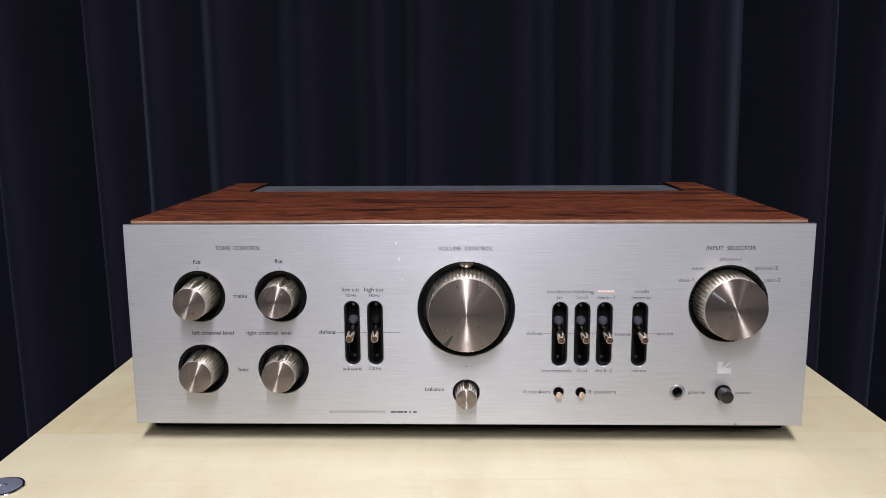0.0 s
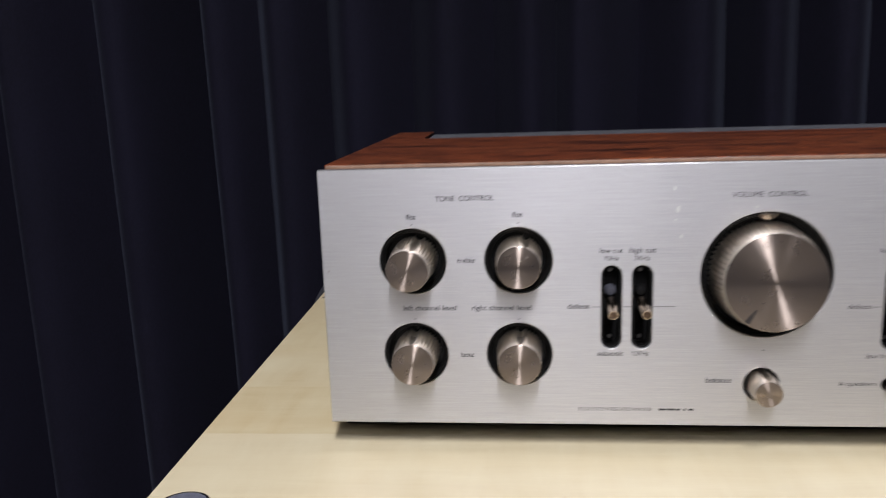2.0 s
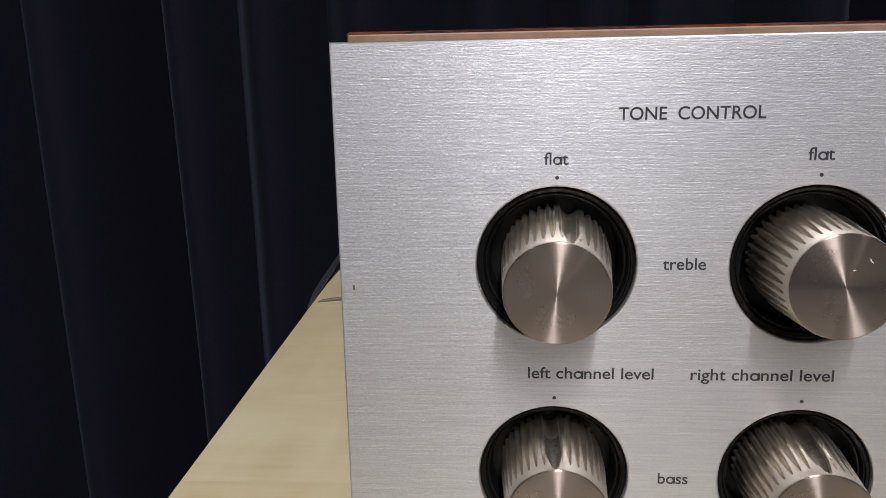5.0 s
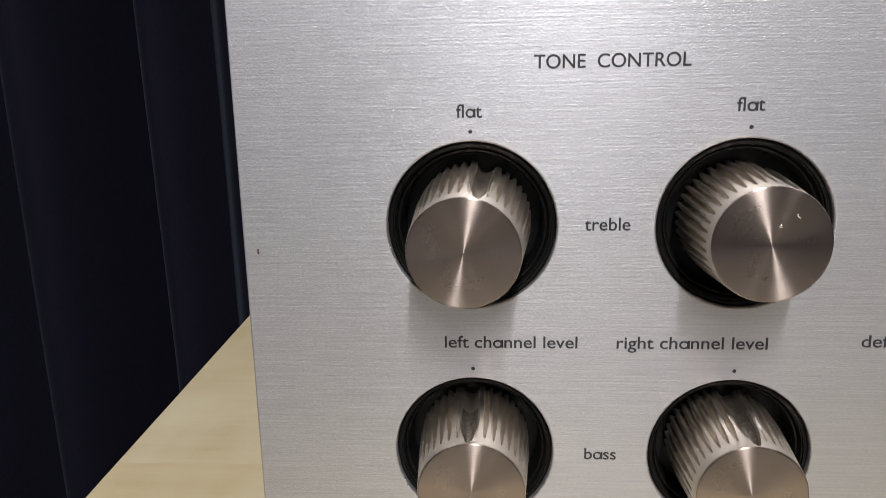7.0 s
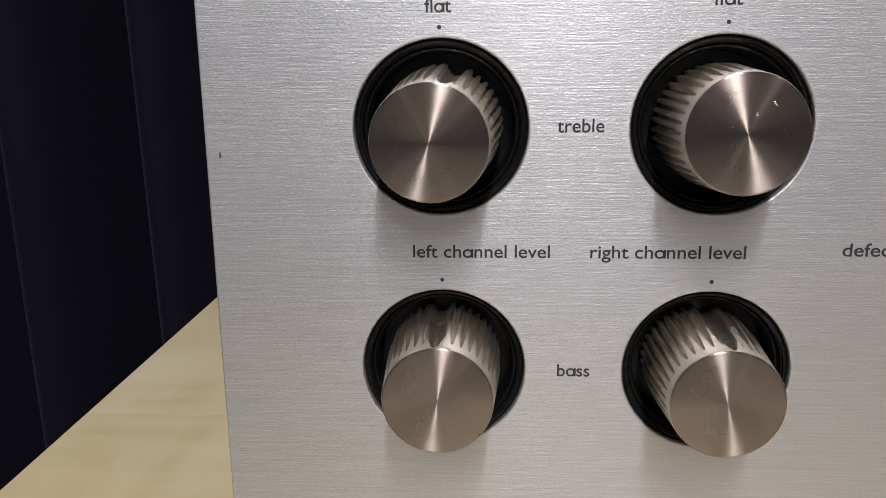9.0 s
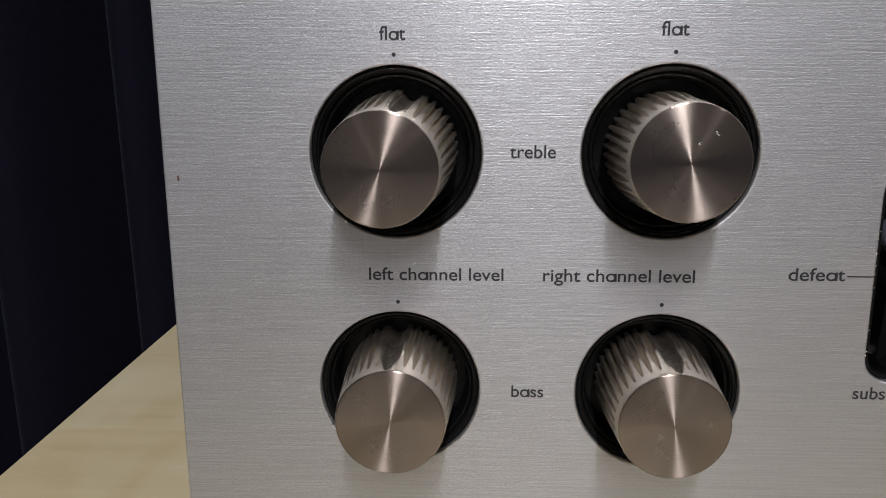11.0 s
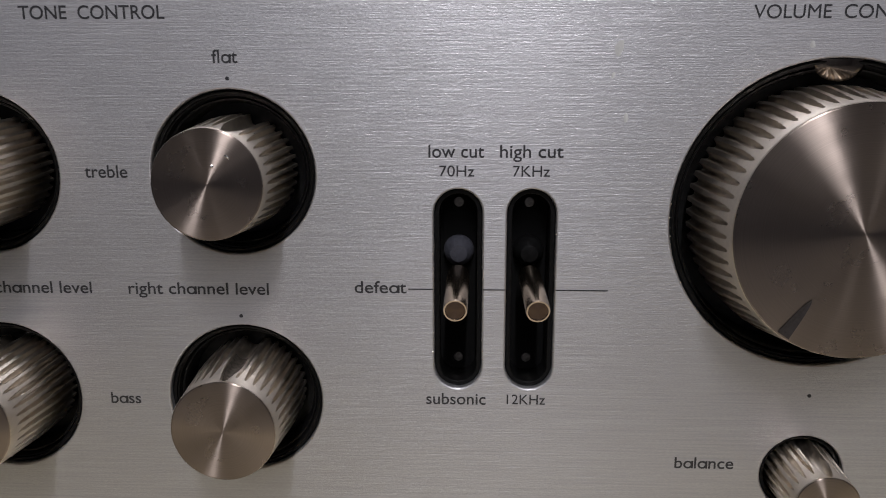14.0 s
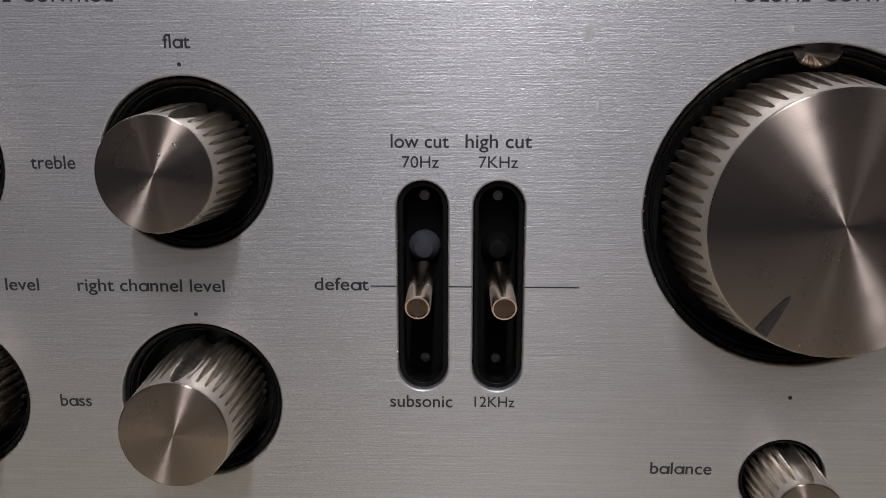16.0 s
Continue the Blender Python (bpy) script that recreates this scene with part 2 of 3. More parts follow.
def lathe(profile, n=64, axis="Y"):
    """A turned body: (radius, distance along the axis) from end to end."""
    bm = bmesh.new()
    rings = []
    for r, h in profile:
        ring = []
        if r < 1e-7:
            ring = [bm.verts.new((0, h, 0) if axis == "Y" else (0, 0, h))]
        else:
            for i in range(n):
                a = 2 * math.pi * i / n
                c, s = r * math.cos(a), r * math.sin(a)
                ring.append(bm.verts.new((c, h, s) if axis == "Y" else (c, s, h)))
        rings.append(ring)
    for a, b in zip(rings, rings[1:]):
        for i in range(n):
            j = (i + 1) % n
            q = [a[i % len(a)], a[j % len(a)], b[j % len(b)], b[i % len(b)]]
            q = list(dict.fromkeys(q))
            if len(q) > 2:
                bm.faces.new(q)
    bmesh.ops.recalc_face_normals(bm, faces=bm.faces[:])
    return bm


def mesh_of(curve):
    ob = bpy.data.objects.new("tmp", curve)
    scene.collection.objects.link(ob)
    bpy.context.view_layer.update()
    me = bpy.data.meshes.new_from_object(ob.evaluated_get(bpy.context.evaluated_depsgraph_get()))
    bpy.data.objects.remove(ob)
    return me


def plate(loops, thick, bevel=0.0003):
    """A flat plate in the x-z plane with real openings; its front lies at y = 0."""
    cu = bpy.data.curves.new("plate", "CURVE")
    cu.dimensions, cu.fill_mode = "2D", "BOTH"
    cu.extrude, cu.bevel_depth, cu.bevel_resolution, cu.offset = thick / 2 - bevel, bevel, 1, -bevel
    for loop in loops:
        sp = cu.splines.new("POLY")
        sp.points.add(len(loop) - 1)
        for pt, (x, z) in zip(sp.points, loop):
            pt.co = (x, z, 0, 1)
        sp.use_cyclic_u = True
    me = mesh_of(cu)
    bm = bmesh.new()
    bm.from_mesh(me)
    bmesh.ops.remove_doubles(bm, verts=bm.verts[:], dist=2e-6)
    bm.to_mesh(me)
    bm.free()
    me.transform(pose(0, thick / 2, 0, 90))
    return me


def circle(x, z, r, n=72):
    return [(x + r * math.cos(2 * math.pi * i / n), z + r * math.sin(2 * math.pi * i / n)) for i in range(n)]


def slot_loop(x, z, w, h, n=16):
    r = w / 2
    top = [(x + r * math.cos(math.pi * i / n), z + h / 2 - r + r * math.sin(math.pi * i / n)) for i in range(n + 1)]
    low = [(x - r * math.cos(math.pi * i / n), z - h / 2 + r - r * math.sin(math.pi * i / n)) for i in range(n + 1)]
    return top + low


# ---- room ----
def structure(name, bm, mat, label, category):
    return tagged(part(name, bm, mat, None), label, category, kind="structure")


structure("floor", box(-2.6, 2.6, -3.2, 0.95, -0.1, 0.0), LINO, "plain grey vinyl floor", "floor")
structure("ceiling", box(-2.6, 2.6, -3.2, 0.95, 2.5, 2.6), CEIL, "plain pale grey painted ceiling", "ceiling")
structure("wall_north", box(-2.5, 2.5, 0.85, 0.95, 0.0, 2.5), PAINT, "plain wall behind the curtain", "wall")
structure("wall_south", box(-2.5, 2.5, -3.2, -3.1, 0.0, 2.5), PAINT, "plain dark grey painted wall", "wall")
structure("wall_west", box(-2.6, -2.5, -3.2, 0.95, 0.0, 2.5), PAINT, "plain dark grey painted wall", "wall")
structure("wall_east", box(2.5, 2.6, -3.2, 0.95, 0.0, 2.5), PAINT, "plain dark grey painted wall", "wall")

for lx, ly, long, watts in LAMPS:
    fixture = thing("ceiling_light", (lx, ly, 2.5), "unseen white ceiling light with a long tube", "light", "ceiling lights")
    part("housing", box(-0.07, 0.07, -0.05 - long / 2, 0.05 + long / 2, -0.06, 0.0, 0.01), HOUSING, fixture, loc=(lx, ly, 2.5))
    part("tube", box(-0.03, 0.03, -0.01 - long / 2, 0.01 + long / 2, -0.085, -0.06, 0.01), HOUSING, fixture, "white light tube", loc=(lx, ly, 2.5))


# ---- curtain ----
def curtain():
    rng = random.Random(4)
    ridges = [(-0.735, 0.03), (-0.607, 0.055), (-0.478, 0.06), (-0.40, 0.022), (-0.311, 0.055), (-0.20, 0.02), (-0.108, 0.06), (-0.05, 0.02),
              (0.079, 0.035), (0.153, 0.05), (0.235, 0.025), (0.312, 0.05), (0.456, 0.045), (0.538, 0.04), (0.66, 0.05)]
    x = 0.66
    while x < 2.35:
        x += rng.uniform(0.08, 0.17)
        ridges.append((x, rng.uniform(0.025, 0.055)))
    x = -0.735
    while x > -2.35:
        x -= rng.uniform(0.08, 0.17)
        ridges.insert(0, (x, rng.uniform(0.025, 0.055)))
    bm = bmesh.new()
    xs = np.concatenate((np.linspace(-2.3, -0.85, 260, endpoint=False), np.linspace(-0.85, 0.85, 1100), np.linspace(0.85, 2.3, 261)[1:]))
    zs = np.linspace(0.03, 2.44, 42)
    lean = {i: rng.uniform(-0.012, 0.03) for i in range(len(ridges))}
    grid = []
    for z in zs:
        row = []
        pos = [px + lean[i] * (1.2 - z) * 0.8 for i, (px, d) in enumerate(ridges)]
        k = 0
        for x in xs:
            while k < len(pos) - 2 and x > pos[k + 1]:
                k += 1
            u = min(1, max(0, (x - pos[k]) / (pos[k + 1] - pos[k])))
            d0, d1 = ridges[k][1], ridges[k + 1][1]
            # soft rounded crests with hollows between them
            deep = 0.016 + 2.5 * min(d0, d1) * min(1, (pos[k + 1] - pos[k]) / 0.12)
            t = min(1, u / 0.55 if u < 0.55 else (1 - u) / 0.45)
            t = (math.sqrt(t * t + 0.14) - 0.3742) / 0.6935
            y = 0.55 + deep * (t * t * (3 - 2 * t) * 0.35 + t * 0.65)
            y += 0.006 * noise.noise((x * 5, z * 1.3, 2.0)) + 0.0025 * noise.noise((x * 30, z * 2.5, 7.0))
            row.append(bm.verts.new((x, y, z)))
        grid.append(row)
    for a, b in zip(grid, grid[1:]):
        for i in range(len(xs) - 1):
            bm.faces.new((a[i], a[i + 1], b[i + 1], b[i]))
    return bm


hanging = thing("curtain", (0, 0.61, 0.03), "dark navy heavy curtain hanging in deep folds", "curtain")
cloth = part("cloth", curtain(), VELVET, hanging, smooth=True)
thick = cloth.modifiers.new("thickness", "SOLIDIFY")
thick.thickness, thick.offset = 0.0015, 1
rail = box(-2.35, 2.35, 0.59, 0.63, 2.44, 2.5, 0.004)
tagged(part("curtain_rail", rail, HOUSING, None), "white curtain rail fixed under the ceiling", "curtain rail")

# ---- table ----
TX, TY0, TY1, TOP = 0.299, -0.125, 0.405, 0.75
table = thing("table", (0, 0, 0), "small pale maple table with a planked top", "table")
table.rotation_euler.z = radians(1.0)
part("tabletop", box(-TX, TX, TY0, TY1, TOP - 0.028, TOP - 0.006, 0.001), MAPLE, table)
for sx in (-1, 1):
    for yy in (TY0 + 0.04, TY1 - 0.04):
        part("leg", lathe([(0, 0), (0.02, 0), (0.02, TOP - 0.028), (0, TOP - 0.028)], 24, "Z"), STEEL, table, loc=(sx * (TX - 0.04), yy, 0), smooth=True)
seam, pitch = 0.0215, 0.071
rows = [TY0] + [seam + pitch * k for k in range(-3, 6) if TY0 + 0.01 < seam + pitch * k < TY1 - 0.01] + [TY1]
stave = random.Random(11)
for y0, y1 in zip(rows, rows[1:]):
    w, x = (y1 - y0) / 2, -TX
    while x < TX - 0.001:
        x1 = min(TX, x + stave.uniform(0.16, 0.42))
        x1 = TX if TX - x1 < 0.08 else x1
        half = (x1 - x) / 2
        part("plank", box(-half + 0.00003, half - 0.00003, -w + 0.00004, w - 0.00004, -0.006, 0.0), MAPLE, table, loc=(x + half, (y0 + y1) / 2, TOP))
        x = x1

connector = thing("furniture_cap", (-0.2772, -0.0640, TOP), "round blue-grey cap with a bright rim, set on the tabletop", "cap")
part("rim", lathe([(0.0112, 0.0), (0.0130, 0.0), (0.0131, 0.0005), (0.0127, 0.0012), (0.0118, 0.0014), (0.0112, 0.0011)], 64, "Z"), CHROME, connector, "bright metal rim", loc=(-0.2772, -0.0640, TOP), smooth=True)
part("disc", lathe([(0.0117, 0.0), (0.0117, 0.0012), (0.010, 0.0014), (0, 0.0015)], 64, "Z"), CAP, connector, loc=(-0.2772, -0.0640, TOP), smooth=True)
arc = bpy.data.curves.new("arc", "CURVE")
arc.dimensions, arc.bevel_depth = "3D", 0.0004
sp = arc.splines.new("POLY")
sp.points.add(12)
for i, pt in enumerate(sp.points):
    a = radians(30 + 10 * i)
    pt.co = (0.0042 * math.cos(a), 0.0042 * math.sin(a) - 0.002, 0.0016, 1)
part("mark", mesh_of(arc), CHROME, connector, "small bright curved mark", loc=(-0.2772, -0.0640, TOP))


def tube(points, radius):
    cu = bpy.data.curves.new("tube", "CURVE")
    cu.dimensions, cu.bevel_depth, cu.bevel_resolution, cu.use_fill_caps = "3D", radius, 4, True
    sp = cu.splines.new("NURBS")
    sp.points.add(len(points) - 1)
    for pt, co in zip(sp.points, points):
        pt.co = (*co, 1)
    sp.use_endpoint_u, sp.order_u, sp.resolution_u = True, 4, 8
    return mesh_of(cu)


power_lead = tagged(part("cable", tube([(-0.15, 0.33, 0.800), (-0.20, 0.38, 0.790), (-0.265, 0.425, 0.774), (-0.293, 0.420, 0.7650), (-0.2985, 0.390, 0.7590), (-0.3000, 0.360, 0.7545), (-0.3012, 0.330, 0.7515),
                               (-0.3030, 0.305, 0.742), (-0.3060, 0.292, 0.71), (-0.312, 0.28, 0.60), (-0.32, 0.26, 0.30), (-0.33, 0.28, 0.01), (-0.5, 0.3, 0.008)], 0.0020), CABLE, None, smooth=True),
       "dark cable trailing over the edge of the table", "cable")
power_lead.location.x = -0.0060
thin_wire = tagged(part("thin_cable", tube([(-0.16, 0.30, 0.785), (-0.20, 0.315, 0.7518), (-0.26, 0.318, 0.7514), (-0.296, 0.308, 0.7514), (-0.304, 0.304, 0.747), (-0.3035, 0.303, 0.5), (-0.31, 0.30, 0.006)], 0.0011), THREAD, None, smooth=True),
       "thin brown wire lying across the tabletop", "cable")
thin_wire.location.x = -0.0055

# ---- amplifier ----
FRONT_Z0, FRONT_Z1, HALF = 0.765, 0.899, 0.220
amp = thing("amplifier", (0, 0.13, TOP), "vintage stereo amplifier with brushed aluminium front and rosewood case", "amplifier")

TREBLE_Z, BASS_Z, LX, RX = 0.8520, 0.8030, -0.1733, -0.1202
HOLES = [(LX, TREBLE_Z, 0.0169), (RX, TREBLE_Z, 0.0169), (LX, BASS_Z, 0.0166), (RX, BASS_Z, 0.0166),
         (0.0, 0.8434, 0.0314), (0.1678, 0.8472, 0.0252), (0.0, 0.7872, 0.0088)]
SLOTS = [(-0.0742, 0.8275), (-0.0592, 0.8275), (0.0605, 0.8268), (0.0750, 0.8268), (0.0893, 0.8268), (0.1120, 0.8268)]
SMALL = [(0.0605, 0.7876, 0.0033), (0.0750, 0.7876, 0.0033), (0.1378, 0.7881, 0.0048), (0.1676, 0.7874, 0.0053)]
SLOT_W, SLOT_H = 0.0100, 0.0430

outline = [(-HALF, FRONT_Z0), (HALF, FRONT_Z0), (HALF, FRONT_Z1), (-HALF, FRONT_Z1)]
loops = [outline] + [circle(*c) for c in HOLES + SMALL] + [slot_loop(x, z, SLOT_W, SLOT_H) for x, z in SLOTS]
part("front_panel", plate(loops, 0.004, 0.0004), PANEL, amp, "brushed aluminium front panel")
part("chassis", box(-0.209, 0.209, 0.014, 0.262, 0.764, 0.893, 0.002), CHASSIS, amp, "black metal chassis")
# added black block, standing in for the shade under the amplifier
part("underside_shade_block", box(-0.2190, 0.2190, 0.0280, 0.255, 0.7515, 0.7645, 0.001), PIT, amp, "matt black block added to give the shade under the amplifier")
part("sub_panel", box(-0.216, 0.216, 0.0115, 0.0145, 0.768, 0.8975), PIT, amp, "black plate behind the front panel")
# matt black strip fills the gap and paints in its shade
part("gap_shade_strip", box(-0.2165, 0.2165, 0.0045, 0.0115, 0.8925, 0.8975), PIT, amp, "matt black strip standing in for the shaded gap under the wooden top")
part("lower_strip", box(-0.214, 0.214, 0.0045, 0.0115, 0.7655, 0.7685), PIT, amp)


# wooden case: one U-shaped top with two arms, and two sides
def case_top():
    cu = [(-0.2175, 0.007), (0.2175, 0.007), (0.2175, 0.262), (0.1885, 0.262), (0.1885, 0.192), (0.1835, 0.184), (-0.1835, 0.184), (-0.1885, 0.192), (-0.1885, 0.262), (-0.2175, 0.262)]
    me = plate([cu], 0.006, 0.0006)
    me.transform(pose(0, 0, 0.9012, -90))
    return me


# bevel highlight on the top's worn front edge, painted as a tan strip
TAN = plain("worn_lit_wood_edge", (0.22, 0.13, 0.085), 0.5, 0.0, 0.35, 120)
part("case_edge", box(-0.2172, 0.2172, 0.0063, 0.0072, 0.8988, 0.9006, 0.0003), TAN, amp, "pale worn front edge of the wooden top with its bevel highlight painted in")
part("case_top", case_top(), WOOD, amp, "glossy red-brown rosewood top")
for sx in (-1, 1):
    part("case_side", box(min(sx * 0.2095, sx * 0.2172), max(sx * 0.2095, sx * 0.2172), 0.0125, 0.261, 0.768, 0.8948, 0.0008), WOOD, amp)
part("top_plate", box(-0.1862, 0.1862, 0.1848, 0.243, 0.8935, 0.9002, 0.0005), PLATE, amp, "grey metal top plate")
for sx in (-1, 1):
    for yy in (0.085, 0.235):
        part("foot", lathe([(0, 0), (0.0095, 0), (0.0115, 0.002), (0.0125, 0.0142), (0, 0.0142)], 32, "Z"), RUBBER, amp, "black rubber foot", loc=(sx * 0.18, yy, TOP), smooth=True)


# knobs
def fluted(r_face, r_base, length, count, cut, notch=None, sample=12):
    """A knob's side: leaf-ended flutes on a slight taper, with a plain band next to the face."""
    bm = bmesh.new()
    n = count * sample
    hs = [0.008, 0.0] + [-length * f for f in (0.2, 0.38, 0.50, 0.58, 0.65, 0.70, 0.74, 0.78, 0.81, 0.835, 0.86, 0.90, 0.95, 0.985, 1.0)]
    band = 0.86 * length
    rings = []
    for h in hs:
        t = min(1, max(0, -h / length))
        r0 = r_base + (r_face - r_base) * t
        if h <= -length * 0.999:
            r0 = r_face - 0.0001
        room = min(1, max(0, (band + h) / (0.34 * length)))
        ring = []
        for i in range(n):
            a = 2 * math.pi * i / n
            u = (i % sample) / sample - 0.5
            w = 0.28 * room ** 0.55 if room > 0 else 0
            g = cut * math.sqrt(max(0, 1 - (u / w) ** 2)) * min(1, 0.3 + room) if w > 0.02 else 0
            if notch is not None:
                da = (a - notch + math.pi) % (2 * math.pi) - math.pi
                room2 = min(1, max(0, (length * 0.97 + h) / (0.4 * length)))
                wn = 0.0017 / r_face * math.sqrt(room2)
                if wn > 0 and abs(da) < wn:
                    g = max(g, 0.0021 * math.sqrt(1 - (da / wn) ** 2))
                elif wn > 0 and abs(da) < wn * 1.5:
                    g *= 0.2
            r = r0 - g
            ring.append(bm.verts.new((r * math.sin(a), h, r * math.cos(a))))
        rings.append(ring)
    for a, b in zip(rings, rings[1:]):
        for i in range(n):
            j = (i + 1) % n
            bm.faces.new((a[i], a[j], b[j], b[i]))
    bmesh.ops.recalc_face_normals(bm, faces=bm.faces[:])
    return bm


def notch_liner(r_face, r_base, length, angle):
    """A knob's pointer notch liner; its darker tone paints in the recess shade."""
    bm = bmesh.new()
    rows = []
    for i in range(15):
        h = -length * (0.10 + 0.855 * i / 14)
        room = min(1, max(0, (length * 0.97 + h) / (0.4 * length)))
        wn = 0.0017 / r_face * math.sqrt(room) * 0.93
        r0 = r_base + (r_face - r_base) * (-h / length)
        row = []
        for k in range(9):
            f = -1 + k / 4
            r = r0 - 0.0021 * math.sqrt(max(0, 1 - (f * 0.93) ** 2)) + 0.00012
            a = angle + f * wn
            row.append(bm.verts.new((r * math.sin(a), h, r * math.cos(a))))
        rows.append(row)
    for a, b in zip(rows, rows[1:]):
        for k in range(8):
            bm.faces.new((a[k], a[k + 1], b[k + 1], b[k]))
    bmesh.ops.recalc_face_normals(bm, faces=bm.faces[:])
    return bm


def bezel(r_hole, r_in, deep=0.010):
    d = r_hole - r_in
    return lathe([(r_hole - 0.00005, 0.0030), (r_hole - 0.0001, 0.0014), (r_hole - 0.0006, 0.0009), (r_hole - 0.0010, 0.0011), (r_hole - 0.30 * d, 0.0021), (r_hole - 0.36 * d, 0.0018),
                  (r_hole - 0.46 * d, 0.0019), (r_hole - 0.60 * d, 0.0031), (r_hole - 0.66 * d, 0.0028), (r_hole - 0.78 * d, 0.0030), (r_in + 0.0003, 0.0038),
                  (r_in, 0.0052), (r_in, deep), (0.0, deep)], 96)


def knob(name, x, z, r_hole, r_face, r_base, length, count, cut, notch, label):
    part("bezel", bezel(r_hole, r_base + (r_hole - r_base) * 0.45), BLACK, amp, "black recessed ring", loc=(x, 0, z), smooth=True)
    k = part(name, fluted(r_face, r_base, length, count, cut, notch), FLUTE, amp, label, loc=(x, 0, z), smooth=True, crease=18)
    r = r_face - 0.0001
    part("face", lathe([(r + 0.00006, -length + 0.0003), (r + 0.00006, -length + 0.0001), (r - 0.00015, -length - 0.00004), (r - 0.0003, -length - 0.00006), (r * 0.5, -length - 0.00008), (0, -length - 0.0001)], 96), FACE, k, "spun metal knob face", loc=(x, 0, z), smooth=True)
    return k


tone = "fluted nickel tone knob"
sagging = knob("treble_knob", LX, TREBLE_Z, 0.0169, 0.0105, 0.0117, 0.018, 38, 0.0011, radians(14), tone)
sagging.rotation_euler = (radians(3.6), 0, radians(-2.6))
chipped = knob("treble_knob", RX, TREBLE_Z, 0.0169, 0.0105, 0.0117, 0.0165, 38, 0.0011, radians(20), tone)


def fleck(x, z, w, h, turn):
    bm = bmesh.new()
    rng = random.Random(int(1e6 * abs(x + z)))
    ring = [bm.verts.new((w * math.cos(a) * rng.uniform(0.6, 1), -0.01664, h * math.sin(a) * rng.uniform(0.6, 1))) for a in (0.8 * k for k in range(8))]
    top = bm.verts.new((0, -0.01680, 0))
    for a, b in zip(ring, ring[1:] + ring[:1]):
        bm.faces.new((a, top, b))
    bmesh.ops.recalc_face_normals(bm, faces=bm.faces[:])
    bm.transform(Matrix.Translation((x, 0, z)) @ pose(0, 0, 0, 0, turn, 0))
    return bm


for dx, dz, w, h, turn in ((0.0041, 0.0052, 0.0007, 0.00028, 45), (0.0012, 0.0034, 0.0004, 0.0004, 0), (-0.0095, -0.0008, 0.00016, 0.00012, 0), (-0.0027, 0.0012, 0.00018, 0.00014, 0)):
    part("chip", fleck(dx, dz, w, h, turn), CHROME, chipped, "bright chip in the knob face", loc=(RX, 0, TREBLE_Z))
for x, turn, out in ((LX, -3, 0.0170), (RX, 3, 0.0165)):
    k = knob("bass_knob", x, BASS_Z, 0.0166, 0.0105, 0.0117, out, 38, 0.0011, radians(turn), tone)
    part("pointer", notch_liner(0.0105, 0.0117, out, radians(turn)), NOTCH, k, "pointer notch with its shade painted as darker metal", loc=(x, 0, BASS_Z), smooth=True)
volume = knob("volume_knob", 0.0, 0.8434, 0.0314, 0.0238, 0.0262, 0.016, 60, 0.0012, None, "large fluted nickel volume knob")
selector = knob("selector_knob", 0.1678, 0.8472, 0.0252, 0.0197, 0.0212, 0.016, 50, 0.0013, None, "fluted nickel input selector knob")
knob("balance_knob", 0.0, 0.7872, 0.0088, 0.0066, 0.0073, 0.0135, 24, 0.0010, 0.0, "small fluted nickel balance knob")


def groove(r0, r1, width, angle):
    """A leaf-shaped pointer mark lying on a knob's face, from radius r0 to r1."""
    bm = bmesh.new()
    left, right = [], []
    for i in range(13):
        t = i / 12
        w = width * math.sqrt(t) * 0.5
        r = r0 + (r1 - r0) * t
        for lst, s in ((left, -1), (right, 1)):
            a = angle
            lst.append(bm.verts.new((r * math.sin(a) + s * w * math.cos(a), -0.0162, r * math.cos(a) - s * w * math.sin(a))))
    mid = []
    for i in range(13):
        r = r0 + (r1 - r0) * i / 12
        mid.append(bm.verts.new((r * math.sin(angle), -0.01612, r * math.cos(angle))))
    for a, b in ((left, mid), (mid, right)):
        for i in range(12):
            q = [a[i], a[i + 1], b[i + 1], b[i]]
            bm.faces.new(q)
    bmesh.ops.recalc_face_normals(bm, faces=bm.faces[:])
    return bm


part("pointer", groove(0.0150, 0.0234, 0.0026, radians(214)), GRAVE, volume, "dark engraved pointer", loc=(0, 0, 0.8434))
part("pointer", groove(0.0085, 0.0190, 0.0028, radians(-56)), CHROME, selector, "bright engraved pointer", loc=(0.1678, 0, 0.8472))


# chrome index pocket at the top of the volume ring
def pocket():
    bm = bmesh.new()
    rings = []
    for k in range(7):
        ph = math.pi / 2 * k / 6
        rings.append([bm.verts.new((0.0052 * math.cos(ph) * math.cos(math.pi + math.pi * i / 24), -0.0016 * math.sin(ph), 0.0044 * math.cos(ph) * math.sin(math.pi + math.pi * i / 24))) for i in range(25)])
    for a, b in zip(rings, rings[1:]):
        for i in range(24):
            bm.faces.new((a[i], a[i + 1], b[i + 1], b[i]))
    bmesh.ops.remove_doubles(bm, verts=bm.verts[:], dist=1e-6)
    bmesh.ops.recalc_face_normals(bm, faces=bm.faces[:])
    return bm


part("index_mark", pocket(), SMOKE, amp, "polished half-round index mark", loc=(0, 0.0022, 0.8746), smooth=True)

